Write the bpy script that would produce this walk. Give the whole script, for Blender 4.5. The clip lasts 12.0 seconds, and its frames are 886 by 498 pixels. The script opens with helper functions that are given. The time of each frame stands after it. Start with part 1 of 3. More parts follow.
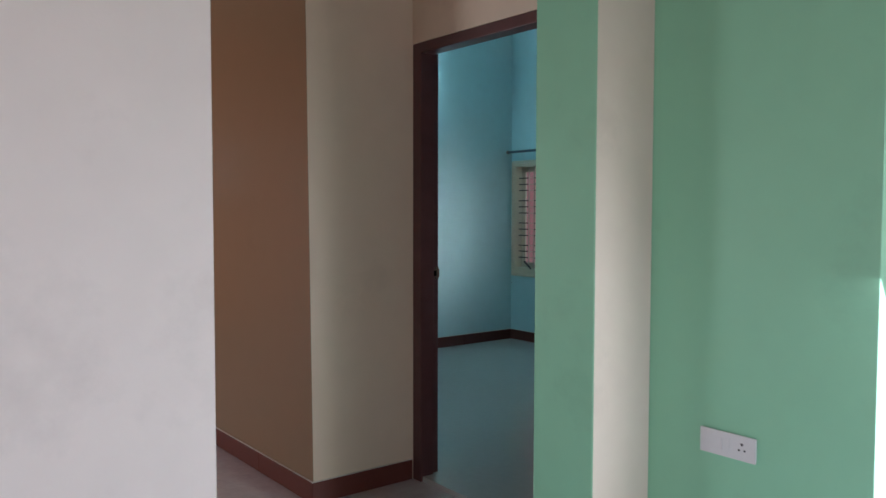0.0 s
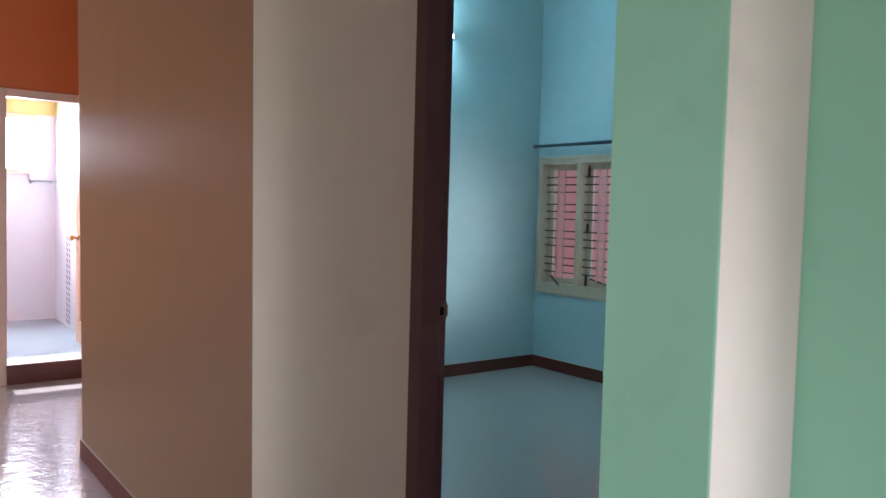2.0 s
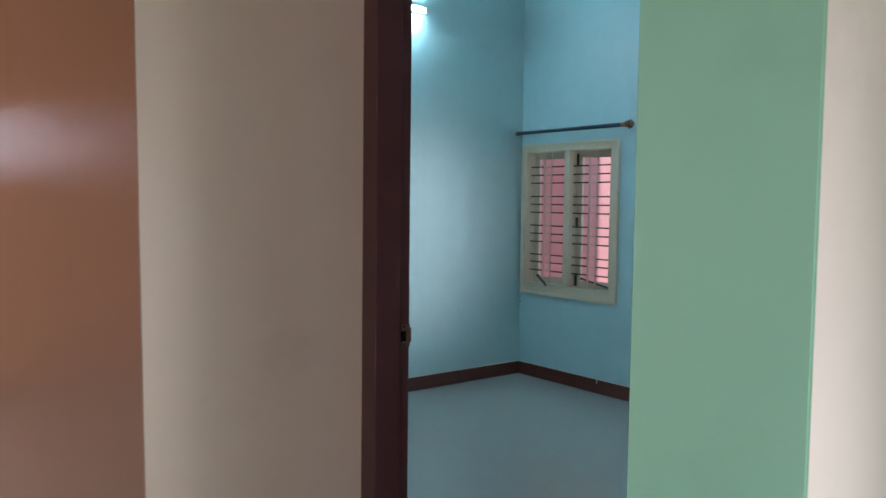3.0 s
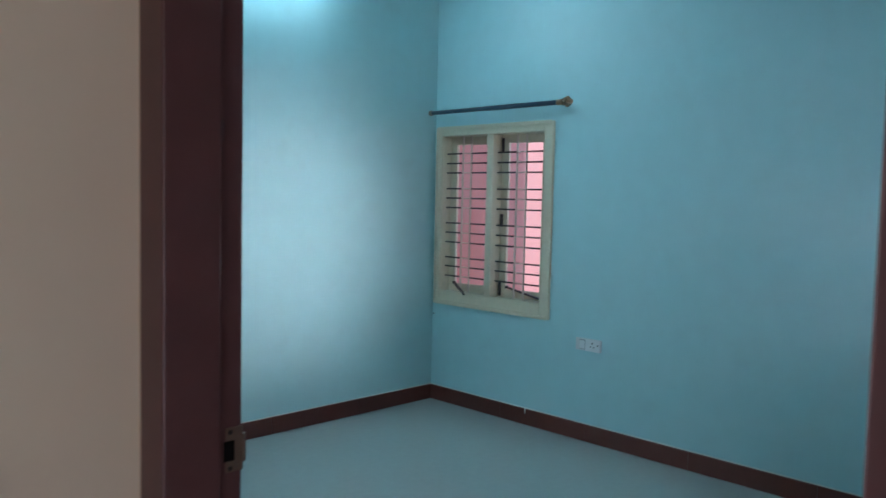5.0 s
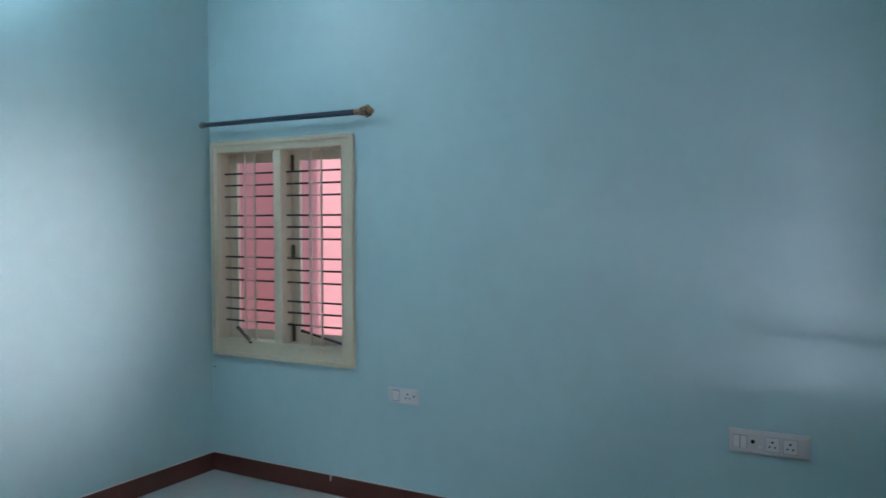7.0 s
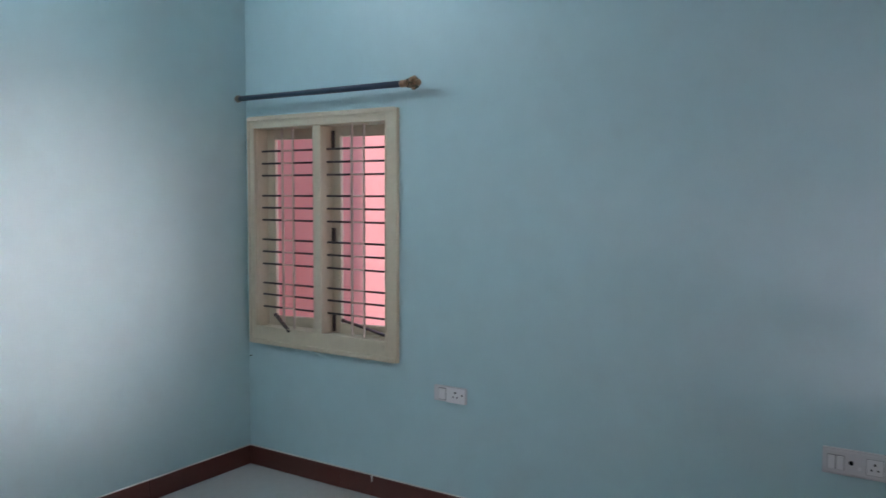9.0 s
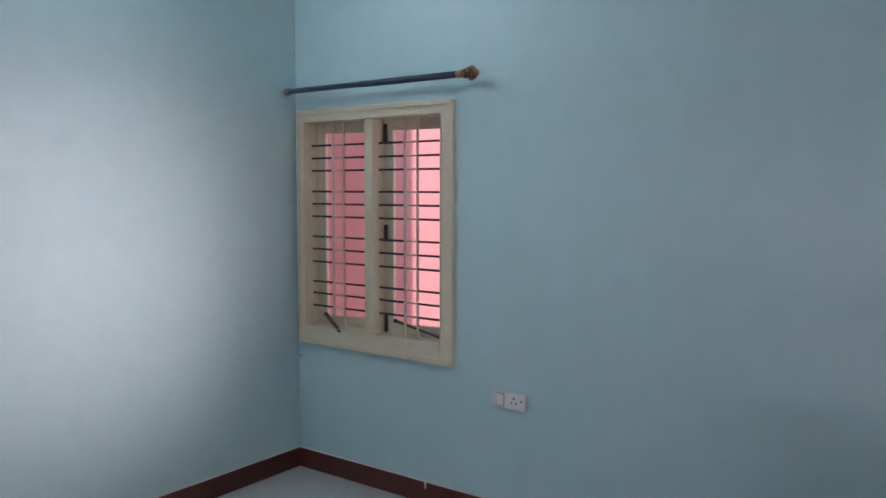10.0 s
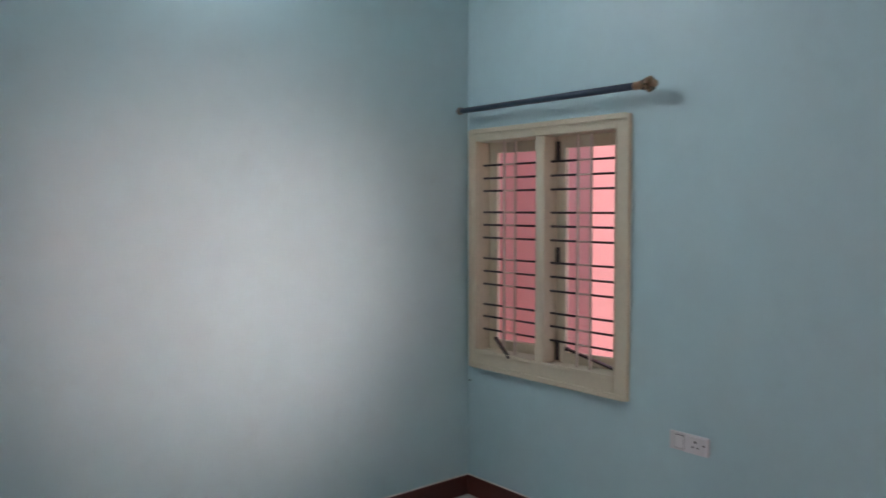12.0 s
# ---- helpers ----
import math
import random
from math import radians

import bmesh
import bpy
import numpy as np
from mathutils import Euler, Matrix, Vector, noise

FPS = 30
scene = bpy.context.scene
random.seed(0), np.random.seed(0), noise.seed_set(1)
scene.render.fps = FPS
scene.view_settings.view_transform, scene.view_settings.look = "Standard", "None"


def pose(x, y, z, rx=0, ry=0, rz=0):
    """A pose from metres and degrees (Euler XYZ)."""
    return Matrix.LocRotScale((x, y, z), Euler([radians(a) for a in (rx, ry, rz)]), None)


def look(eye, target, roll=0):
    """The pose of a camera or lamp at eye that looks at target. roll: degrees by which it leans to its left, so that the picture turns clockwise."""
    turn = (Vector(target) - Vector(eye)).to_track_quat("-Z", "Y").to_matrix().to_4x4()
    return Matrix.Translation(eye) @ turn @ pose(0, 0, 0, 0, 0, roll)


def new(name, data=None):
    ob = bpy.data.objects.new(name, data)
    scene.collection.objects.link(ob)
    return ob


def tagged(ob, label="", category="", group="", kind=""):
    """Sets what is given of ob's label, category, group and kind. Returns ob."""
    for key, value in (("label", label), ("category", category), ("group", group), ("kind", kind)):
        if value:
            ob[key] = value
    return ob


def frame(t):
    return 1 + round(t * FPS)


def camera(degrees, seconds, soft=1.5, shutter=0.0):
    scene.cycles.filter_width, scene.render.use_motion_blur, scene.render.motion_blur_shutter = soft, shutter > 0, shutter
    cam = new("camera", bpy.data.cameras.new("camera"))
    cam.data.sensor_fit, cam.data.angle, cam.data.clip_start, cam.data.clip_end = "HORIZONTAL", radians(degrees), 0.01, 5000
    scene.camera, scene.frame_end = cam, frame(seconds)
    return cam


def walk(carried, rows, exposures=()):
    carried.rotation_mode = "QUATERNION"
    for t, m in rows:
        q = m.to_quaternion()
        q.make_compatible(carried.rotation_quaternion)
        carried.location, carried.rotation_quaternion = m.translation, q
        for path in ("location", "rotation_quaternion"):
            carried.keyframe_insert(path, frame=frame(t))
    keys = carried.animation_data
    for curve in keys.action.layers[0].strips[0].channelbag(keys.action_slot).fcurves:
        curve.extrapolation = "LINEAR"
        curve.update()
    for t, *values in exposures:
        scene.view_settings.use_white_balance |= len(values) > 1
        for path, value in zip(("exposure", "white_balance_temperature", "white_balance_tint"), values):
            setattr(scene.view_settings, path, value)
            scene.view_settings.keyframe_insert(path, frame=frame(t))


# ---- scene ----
cam = camera(59.0, 12.0, soft=1.5, shutter=0.5)
PATH = [
    (0, (-0.178, 0.053, 1.332), (1.05, 1.629, 1.232), 0.1),
    (0.5, (-0.014, 0.296, 1.334), (1.222, 1.865, 1.223), 0.3),
    (1, (0.166, 0.505, 1.331), (1.435, 2.045, 1.208), -0.2),
    (1.5, (0.39, 0.719, 1.347), (1.615, 2.297, 1.245), 0.0),
    (2, (0.568, 1.002, 1.374), (1.769, 2.598, 1.268), 1.5),
    (2.5, (0.723, 1.232, 1.368), (1.956, 2.802, 1.256), 0.8),
    (3, (0.982, 1.451, 1.38), (2.216, 3.02, 1.258), 0.7),
    (3.2, (1.052, 1.52, 1.386), (2.28, 3.094, 1.262), 1.1),
    (4.8, (1.607, 2.179, 1.371), (3.0, 3.608, 1.235), 0.7),
    (5, (1.662, 2.229, 1.363), (3.074, 3.639, 1.233), 1.3),
    (5.5, (1.78, 2.408, 1.378), (3.329, 3.668, 1.279), 0.7),
    (6, (1.873, 2.528, 1.396), (3.541, 3.629, 1.314), -0.2),
    (6.5, (2.034, 2.635, 1.386), (3.741, 3.675, 1.315), -0.7),
    (7, (2.198, 2.709, 1.394), (3.933, 3.7, 1.322), -0.2),
    (7.2, (2.246, 2.756, 1.391), (4.006, 3.704, 1.319), -0.1),
    (8.8, (2.443, 2.905, 1.431), (4.145, 3.947, 1.302), 0.2),
    (9, (2.474, 2.894, 1.43), (4.144, 3.986, 1.294), 0.2),
    (9.5, (2.532, 2.968, 1.419), (4.157, 4.125, 1.268), 0.7),
    (10, (2.567, 3.038, 1.442), (4.176, 4.217, 1.288), 0.1),
    (10.5, (2.599, 3.053, 1.451), (4.058, 4.416, 1.33), 0.0),
    (11, (2.62, 3.052, 1.425), (4.044, 4.454, 1.332), 0.8),
    (11.5, (2.661, 3.052, 1.435), (4.075, 4.463, 1.334), 0.2),
    (12, (2.751, 3.075, 1.452), (4.029, 4.61, 1.345), -0.1),
]
EXPOSURES = [
    (0.0, 0.85, 6100, 13),
    (1.5, 1.22, 6050, 17),
    (3.0, 1.33, 6200, 20),
    (5.0, 1.51, 5800, 14),
    (6.0, 1.48, 6050, 20),
    (7.0, 1.48, 6480, 31),
    (9.5, 1.47, 7200, 44),
    (11.0, 1.48, 7500, 50),
    (12.0, 1.33, 7850, 49),
]
walk(cam, [(t, look(eye, target, roll)) for t, eye, target, roll in PATH], EXPOSURES)

SKY, SUN, SUN_UP, SUN_ROUND, TUBE_GLOW = 0.125, 4.2, 37.0, -1.0, 70.0
DAY = (0.90, 0.95, 1.0)
# name, place, looks at, width, height, power, colour, spread
WINDOW_LIGHTS = [
    ("window_2_daylight", (4.16, 1.985, 1.25), (4.16, 4.0, 1.19), 0.90, 1.10, 4.7, (1.0, 0.91, 0.88), 21),
    ("window_2_sky", (4.16, 1.98, 1.25), (4.16, 4.0, 1.1), 0.84, 1.0, 1.6, (1.0, 0.94, 0.93)),
    ("window_2_low_daylight", (4.10, 1.965, 0.803), (5.35, 3.0, 1.25), 0.36, 0.015, 1.65, (1.0, 0.90, 0.98), 80),
    ("entrance_daylight", (2.53, 0.6, 0.75), (0.9, 0.75, -0.3), 1.0, 1.4, 19.0, DAY),
    ("entrance_side_daylight", (2.462, 0.45, 1.0), (2.05, 1.9, 0.85), 0.14, 1.8, 0.95, (1.0, 0.96, 0.92), 90),
    # both living room lamps are set low to brighten the foot of the walls
    ("living_window_daylight", (0.6, -3.45, 0.38), (0.6, 0.0, 0.05), 1.9, 0.7, 9.5, (1.0, 0.90, 0.92)),
    # lamp in an unseen, added opening, to brighten the green wall
    ("living_west_daylight", (-2.55, -0.3, 0.36), (0.0, -0.3, 0.0), 1.7, 0.66, 25.0, (0.93, 0.94, 1.0)),
    ("hall_window_daylight", (-2.55, 6.0, 1.0), (0.0, 6.0, 0.9), 1.3, 1.8, 28.0, (0.95, 0.95, 0.97)),
    ("bathroom_window_daylight", (1.69, 10.05, 1.9), (1.69, 8.0, 1.4), 0.60, 0.52, 62.0, (0.84, 0.91, 1.0)),
]

# ---- light ----
world = bpy.data.worlds.new("sky")
scene.world = world
world.use_nodes = True
wn = world.node_tree.nodes
sky = wn.new("ShaderNodeTexSky")
sky.sky_type = "NISHITA"
sky.sun_disc = False
sky.sun_elevation = radians(SUN_UP)
sky.sun_rotation = radians(SUN_ROUND)
sky.air_density = 1.0
sky.dust_density = 1.0
wn["Background"].inputs[1].default_value = SKY
world.node_tree.links.new(sky.outputs[0], wn["Background"].inputs[0])

sun_data = bpy.data.lights.new("sun", "SUN")
sun_data.energy, sun_data.angle, sun_data.color = SUN, radians(0.5), (1.0, 0.94, 0.84)
sun = new("sun", sun_data)
sun.matrix_world = look((0, 0, 0), (-math.sin(radians(SUN_ROUND)) * math.cos(radians(SUN_UP)), -math.cos(radians(SUN_ROUND)) * math.cos(radians(SUN_UP)), -math.sin(radians(SUN_UP))))


def window_light(name, eye, target, width, height, power, colour, spread=180):
    """An area lamp set in an opening."""
    data = bpy.data.lights.new(name, "AREA")
    data.shape, data.size, data.size_y = "RECTANGLE", width, height
    data.energy, data.color, data.spread = power, colour, radians(spread)
    ob = new(name, data)
    ob.matrix_world = look(eye, target)
    return ob


for row in WINDOW_LIGHTS:
    window_light(*row)


# ---- materials ----
def material(name, colour, rough=0.5, metal=0.0, vary=0.06, grain=40.0, blotch=1.2, bump=0.1, bump_scale=120.0, coat=0.0, spec=0.5, tint=None, random=0.0, depth=0.002):
    """A surface with fine grain, broad stains and relief, at true size."""
    m = bpy.data.materials.new(name)
    m.use_nodes = True
    t = m.node_tree
    n, l = t.nodes, t.links
    bsdf = n["Principled BSDF"]
    geo = n.new("ShaderNodeNewGeometry")
    fine = n.new("ShaderNodeTexNoise")
    fine.inputs["Scale"].default_value, fine.inputs["Detail"].default_value = grain, 6
    broad = n.new("ShaderNodeTexNoise")
    broad.inputs["Scale"].default_value, broad.inputs["Detail"].default_value = blotch, 3
    relief = n.new("ShaderNodeTexNoise")
    relief.inputs["Scale"].default_value, relief.inputs["Detail"].default_value = bump_scale, 3
    for node in (fine, broad, relief):
        l.new(geo.outputs["Position"], node.inputs["Vector"])
    add = n.new("ShaderNodeMath")
    add.operation = "ADD"
    l.new(fine.outputs[0], add.inputs[0])
    l.new(broad.outputs[0], add.inputs[1])
    last = add.outputs[0]
    top = 2.0
    if random:
        info = n.new("ShaderNodeObjectInfo")
        more = n.new("ShaderNodeMath")
        more.operation = "MULTIPLY_ADD"
        l.new(info.outputs["Random"], more.inputs[0])
        more.inputs[1].default_value = random
        l.new(last, more.inputs[2])
        last, top = more.outputs[0], 2.0 + random
    span = n.new("ShaderNodeMapRange")
    span.inputs["From Min"].default_value, span.inputs["From Max"].default_value = 0.6, top - 0.6
    l.new(last, span.inputs["Value"])
    mix = n.new("ShaderNodeMix")
    mix.data_type = "RGBA"
    low = tint or [c * (1 - vary) for c in colour]
    mix.inputs[6].default_value = (*low, 1)
    mix.inputs[7].default_value = (*[min(1, c * (1 + vary)) for c in colour], 1)
    l.new(span.outputs[0], mix.inputs[0])
    l.new(mix.outputs[2], bsdf.inputs["Base Color"])
    gloss = n.new("ShaderNodeMapRange")
    gloss.inputs["To Min"].default_value, gloss.inputs["To Max"].default_value = max(0.02, rough - 0.06), rough + 0.06
    l.new(broad.outputs[0], gloss.inputs["Value"])
    l.new(gloss.outputs[0], bsdf.inputs["Roughness"])
    rise = n.new("ShaderNodeBump")
    rise.inputs["Strength"].default_value, rise.inputs["Distance"].default_value = bump, depth
    l.new(relief.outputs[0], rise.inputs["Height"])
    l.new(rise.outputs[0], bsdf.inputs["Normal"])
    bsdf.inputs["Metallic"].default_value = metal
    bsdf.inputs["Coat Weight"].default_value = coat
    bsdf.inputs["Specular IOR Level"].default_value = spec
    return m


def painted(name, colour, dirt=None, rough=0.45):
    """Rolled emulsion paint: a faint roller stipple, broad unevenness, low smudges and scuffs with shapes of their own."""
    m = material(name, colour, rough, vary=0.035, grain=9.0, blotch=0.8, bump=0.12, bump_scale=160.0)
    t = m.node_tree
    n, l = t.nodes, t.links
    bsdf = n["Principled BSDF"]
    base = bsdf.inputs["Base Color"].links[0].from_socket
    geo = n.new("ShaderNodeNewGeometry")
    spots = n.new("ShaderNodeTexNoise")
    spots.inputs["Scale"].default_value, spots.inputs["Detail"].default_value, spots.inputs["Roughness"].default_value = 2.3, 7, 0.62
    l.new(geo.outputs["Position"], spots.inputs["Vector"])
    cut = n.new("ShaderNodeMapRange")
    cut.inputs["From Min"].default_value, cut.inputs["From Max"].default_value, cut.inputs["To Max"].default_value = 0.59, 0.78, 0.48
    l.new(spots.outputs[0], cut.inputs["Value"])
    mix = n.new("ShaderNodeMix")
    mix.data_type = "RGBA"
    l.new(cut.outputs[0], mix.inputs[0])
    l.new(base, mix.inputs[6])
    mix.inputs[7].default_value = (*(dirt or [c * 0.72 for c in colour]), 1)
    l.new(mix.outputs[2], bsdf.inputs["Base Color"])
    return m


def glowing(name, colour, strength):
    m = bpy.data.materials.new(name)
    m.use_nodes = True
    b = m.node_tree.nodes["Principled BSDF"]
    b.inputs["Base Color"].default_value = (0.8, 0.8, 0.8, 1)
    b.inputs["Emission Color"].default_value = (*colour, 1)
    b.inputs["Emission Strength"].default_value = strength
    return m


def glass(name, colour, rough=0.0):
    m = bpy.data.materials.new(name)
    m.use_nodes = True
    b = m.node_tree.nodes["Principled BSDF"]
    b.inputs["Base Color"].default_value = (*colour, 1)
    b.inputs["Transmission Weight"].default_value = 1.0
    b.inputs["Roughness"].default_value = rough
    b.inputs["IOR"].default_value = 1.45
    return m


BLUE = painted("pale_blue_paint", (0.40, 0.63, 0.66), (0.36, 0.52, 0.54), 0.42)
WHITE = painted("white_paint", (0.74, 0.665, 0.63))
CREAM = painted("cream_paint", (0.66, 0.555, 0.43))
GREEN = painted("mint_green_paint", (0.252, 0.530, 0.350))
BROWN = painted("tan_brown_paint", (0.262, 0.183, 0.105), rough=0.34)
ORANGE = painted("orange_paint", (0.62, 0.17, 0.05))
YELLOW = painted("yellow_paint", (0.70, 0.62, 0.28))
# unseen outer faces, kept pale to bounce light onto the pink wall
OUTER_BOUNCE = painted("pale_outer_bounce", (0.72, 0.67, 0.62), rough=0.8)
OFF_WHITE = painted("off_white_paint", (0.70, 0.60, 0.52))
# unseen ceiling, toned dark and warm so the wall tops get less bounce
HALL_CEILING = painted("hall_ceiling_dim_bounce", (0.46, 0.37, 0.235))
CEILING = painted("ceiling_white", (0.78, 0.78, 0.76))
PINK = painted("pink_render", (0.82, 0.42, 0.445), (0.72, 0.36, 0.38), 0.7)
FLOOR = material("polished_grey_floor", (0.385, 0.40, 0.385), 0.19, vary=0.04, grain=25, blotch=0.7, bump=0.02, bump_scale=5, spec=0.5)
HALL_FLOOR = material("glossy_hall_floor", (0.55, 0.54, 0.57), 0.11, vary=0.08, grain=25, blotch=0.9, bump=0.40, bump_scale=13, spec=1.0, coat=0.7, depth=0.012)
SKIRT = material("maroon_skirting_tile", (0.11, 0.028, 0.02), 0.35, vary=0.1, grain=60, random=0.2)
GROUT = material("pale_grout", (0.62, 0.60, 0.56), 0.8)
FRAME = material("dark_maroon_varnish", (0.100, 0.043, 0.043), 0.36, vary=0.2, grain=14)
IVORY = material("ivory_window_paint", (0.64, 0.56, 0.42), 0.4, vary=0.06, bump=0.2, bump_scale=70)
BLACK = material("black_iron", (0.012, 0.011, 0.012), 0.45, vary=0.2)
GRILLE = material("ivory_grille_paint", (0.60, 0.49, 0.42), 0.5)
STEEL = material("dark_stay_steel", (0.05, 0.042, 0.04), 0.4, metal=0.6)
ROD = material("navy_rod_enamel", (0.022, 0.050, 0.085), 0.38, vary=0.15)
COPPER = material("aged_copper", (0.34, 0.19, 0.12), 0.30, metal=0.7, vary=0.4, grain=60)
BRONZE = material("dark_bronze", (0.30, 0.17, 0.10), 0.27, metal=0.8, vary=0.5, grain=55, blotch=22, tint=(0.02, 0.014, 0.012))
PEWTER = material("dull_pewter", (0.30, 0.25, 0.21), 0.35, metal=0.7, vary=0.2)
PLASTIC = material("white_switch_plastic", (0.62, 0.62, 0.63), 0.3, vary=0.03)
PLASTIC_SIDE = material("white_rocker_plastic", (0.76, 0.76, 0.77), 0.25, vary=0.03)
# dark backing sheets, the shade in the gaps round rockers and socket faces
GAP_SHADE = material("plate_gap_shade", (0.20, 0.20, 0.21), 0.6)
HOLE = material("dark_socket_hole", (0.008, 0.007, 0.007), 0.9, spec=0.1)
BRASS = material("dull_brass", (0.15, 0.10, 0.075), 0.45, metal=0.3, vary=0.2)
KNOB = material("bright_brass", (0.62, 0.40, 0.16), 0.25, metal=0.9, vary=0.1)
TILE = material("white_bath_tile", (0.74, 0.74, 0.79), 0.18, vary=0.03, random=0.2)
TILE_DECOR = material("grey_decor_tile", (0.30, 0.28, 0.30), 0.25, vary=0.15)
BATH_FLOOR = material("blue_grey_bath_tile", (0.33, 0.42, 0.47), 0.25, vary=0.08, random=0.3)
DOOR_LEAF = material("peach_door_laminate", (0.72, 0.50, 0.34), 0.3, vary=0.08, grain=12)
BATH_FRAME = material("cream_door_frame", (0.72, 0.56, 0.44), 0.4)
GROUND = material("dusty_concrete_ground", (0.42, 0.38, 0.33), 0.85, vary=0.15, grain=8, blotch=0.3, bump=0.5, bump_scale=30)
GLASS = glass("window_glass", (0.97, 0.98, 0.98), 0.0)
SHELF_GLASS = glass("shelf_glass", (0.75, 0.92, 0.92))
TUBE = glowing("tube_glow", (0.60, 0.93, 1.0), TUBE_GLOW)


# ---- mesh helpers ----
def box(bm, x0, x1, y0, y1, z0, z1):
    """One box; returns its faces by the way they look."""
    v = [bm.verts.new((x, y, z)) for x in (x0, x1) for y in (y0, y1) for z in (z0, z1)]
    sides = {"-x": (0, 1, 3, 2), "+x": (4, 6, 7, 5), "-y": (0, 4, 5, 1), "+y": (2, 3, 7, 6), "-z": (0, 2, 6, 4), "+z": (1, 5, 7, 3)}
    return {k: bm.faces.new([v[i] for i in ids]) for k, ids in sides.items()}


def bevelled(bm, width, segments=2):
    bmesh.ops.bevel(bm, geom=list(bm.edges), offset=width, segments=segments, profile=0.6, affect="EDGES", clamp_overlap=True)
    return bm


def rounded_box(x0, x1, y0, y1, z0, z1, width=0.003, segments=2):
    bm = bmesh.new()
    box(bm, x0, x1, y0, y1, z0, z1)
    return bevelled(bm, width, segments)


def lathe(profile, axis="z", steps=24):
    """A turned body from (radius, height) pairs, along the axis."""
    bm = bmesh.new()
    rings = []
    for r, h in profile:
        ring = []
        for i in range(steps):
            a = 2 * math.pi * i / steps
            p = (r * math.cos(a), r * math.sin(a), h)
            if axis == "y":
                p = (p[0], p[2], p[1])
            elif axis == "x":
                p = (p[2], p[0], p[1])
            ring.append(bm.verts.new(p))
        rings.append(ring)
    for a, b in zip(rings, rings[1:]):
        for i in range(steps):
            f = bm.faces.new((a[i], a[(i + 1) % steps], b[(i + 1) % steps], b[i]))
            f.smooth = True
    bm.faces.new(rings[0])
    bm.faces.new(rings[-1])
    bmesh.ops.recalc_face_normals(bm, faces=list(bm.faces))
    return bm


def moved(bm, x, y, z):
    bmesh.ops.translate(bm, verts=list(bm.verts), vec=(x, y, z))
    return bm


def mesh_of(name, bm, *mats):
    bmesh.ops.recalc_face_normals(bm, faces=list(bm.faces))
    data = bpy.data.meshes.new(name)
    bm.to_mesh(data)
    bm.free()
    for m in mats:
        data.materials.append(m)
    return data


def part(name, bm, mat, parent=None, label=""):
    ob = new(name, mesh_of(name, bm, mat))
    if parent:
        ob.parent = parent
        ob.matrix_parent_inverse = parent.matrix_world.inverted() if parent.parent is None and parent.type == "EMPTY" else Matrix()
    return tagged(ob, label)


def thing(name, x, y, z, label, category, group=""):
    """An Empty at the base of a thing; its parts are built in its own coordinates."""
    ob = new(name)
    ob.empty_display_size = 0.05
    ob.matrix_world = Matrix.Translation((x, y, z))
    return tagged(ob, label, category, group)


def piece(name, bm, mat, parent, label=""):
    """A part in its parent's own coordinates."""
    ob = new(name, mesh_of(name, bm, mat))
    ob.parent = parent
    return tagged(ob, label)


def structure(name, boxes, mats, label, category="wall", round_edges=0.0):
    """Part of the setting from butted boxes; mats: one material, or one for each way a face looks."""
    bm = bmesh.new()
    order = []
    if not isinstance(mats, dict):
        mats = {"rest": mats}
    for m in mats.values():
        if m not in order:
            order.append(m)
    for b in boxes:
        for side, f in box(bm, *b).items():
            f.material_index = order.index(mats.get(side, mats["rest"]))
    if round_edges:
        bmesh.ops.bevel(bm, geom=[e for e in bm.edges if abs(e.verts[0].co.z - e.verts[1].co.z) > 1], offset=round_edges, segments=3, affect="EDGES")
        for f in bm.faces:
            f.smooth = False
    ob = new(name, mesh_of(name, bm, *order))
    return tagged(ob, label, category, kind="structure")


H = 3.22         # ceiling height
EAST, NORTH, SOUTH = 5.35, 6.0, 2.2
OUT = EAST + 0.125
HALL_X, ROOM_X = 2.100, 2.214   # the bedroom door's wall, hall side and room side
DOOR_Y0, DOOR_Y1, DOOR_Z = 2.260, 3.219, 2.145
PIER_X, PIER_Y0, PIER_Y1 = 1.536, 3.222, 5.47
LOW = -0.025     # the hall floor, a little under the bedroom floor
WIN = (5.033, 5.946, 0.69, 1.80)   # east window's opening: y, y, z, z
WIN_S = (3.705, 4.618, 0.69, 1.80)   # south window's opening: x, x, z, z

# ---- the shell ----
structure("ground", [(-60, 60, -60, 60, -0.5, -0.3)], GROUND, "dusty pale concrete yard around the house", "ground")
structure("floor", [(2.11, 5.46, 1.97, 6.2, -0.3, 0.0)], FLOOR, "polished pale grey bedroom floor", "floor")
structure("hall_floor", [(-2.6, 2.11, -3.5, 7.6, -0.3, LOW), (2.11, 2.6, -3.5, 1.97, -0.3, LOW), (2.11, 3.6, 6.2, 7.6, -0.3, LOW)], HALL_FLOOR, "polished glossy grey hall floor", "floor")
structure("ceiling", [(2.165, 5.62, 1.97, 6.23, H, H + 0.15)], CEILING, "plain white painted bedroom ceiling", "ceiling")
structure("hall_ceiling", [(-2.8, 2.165, -3.7, 7.6, H, H + 0.15), (2.165, 5.62, -3.7, 1.97, H, H + 0.15), (2.165, 5.62, 6.23, 7.6, H, H + 0.15)], HALL_CEILING, "unseen hall ceiling, toned dark cream to weaken and warm its bounce", "ceiling")
structure("bathroom_ceiling", [(-2.8, 5.62, 7.6, 10.3, H, H + 0.15)], CEILING, "plain white painted bathroom ceiling", "ceiling")
structure("wall_north", [(2.165, OUT, NORTH, NORTH + 0.23, -0.05, H)], {"rest": BLUE, "+y": ORANGE}, "pale blue painted bedroom wall carrying the tube light")
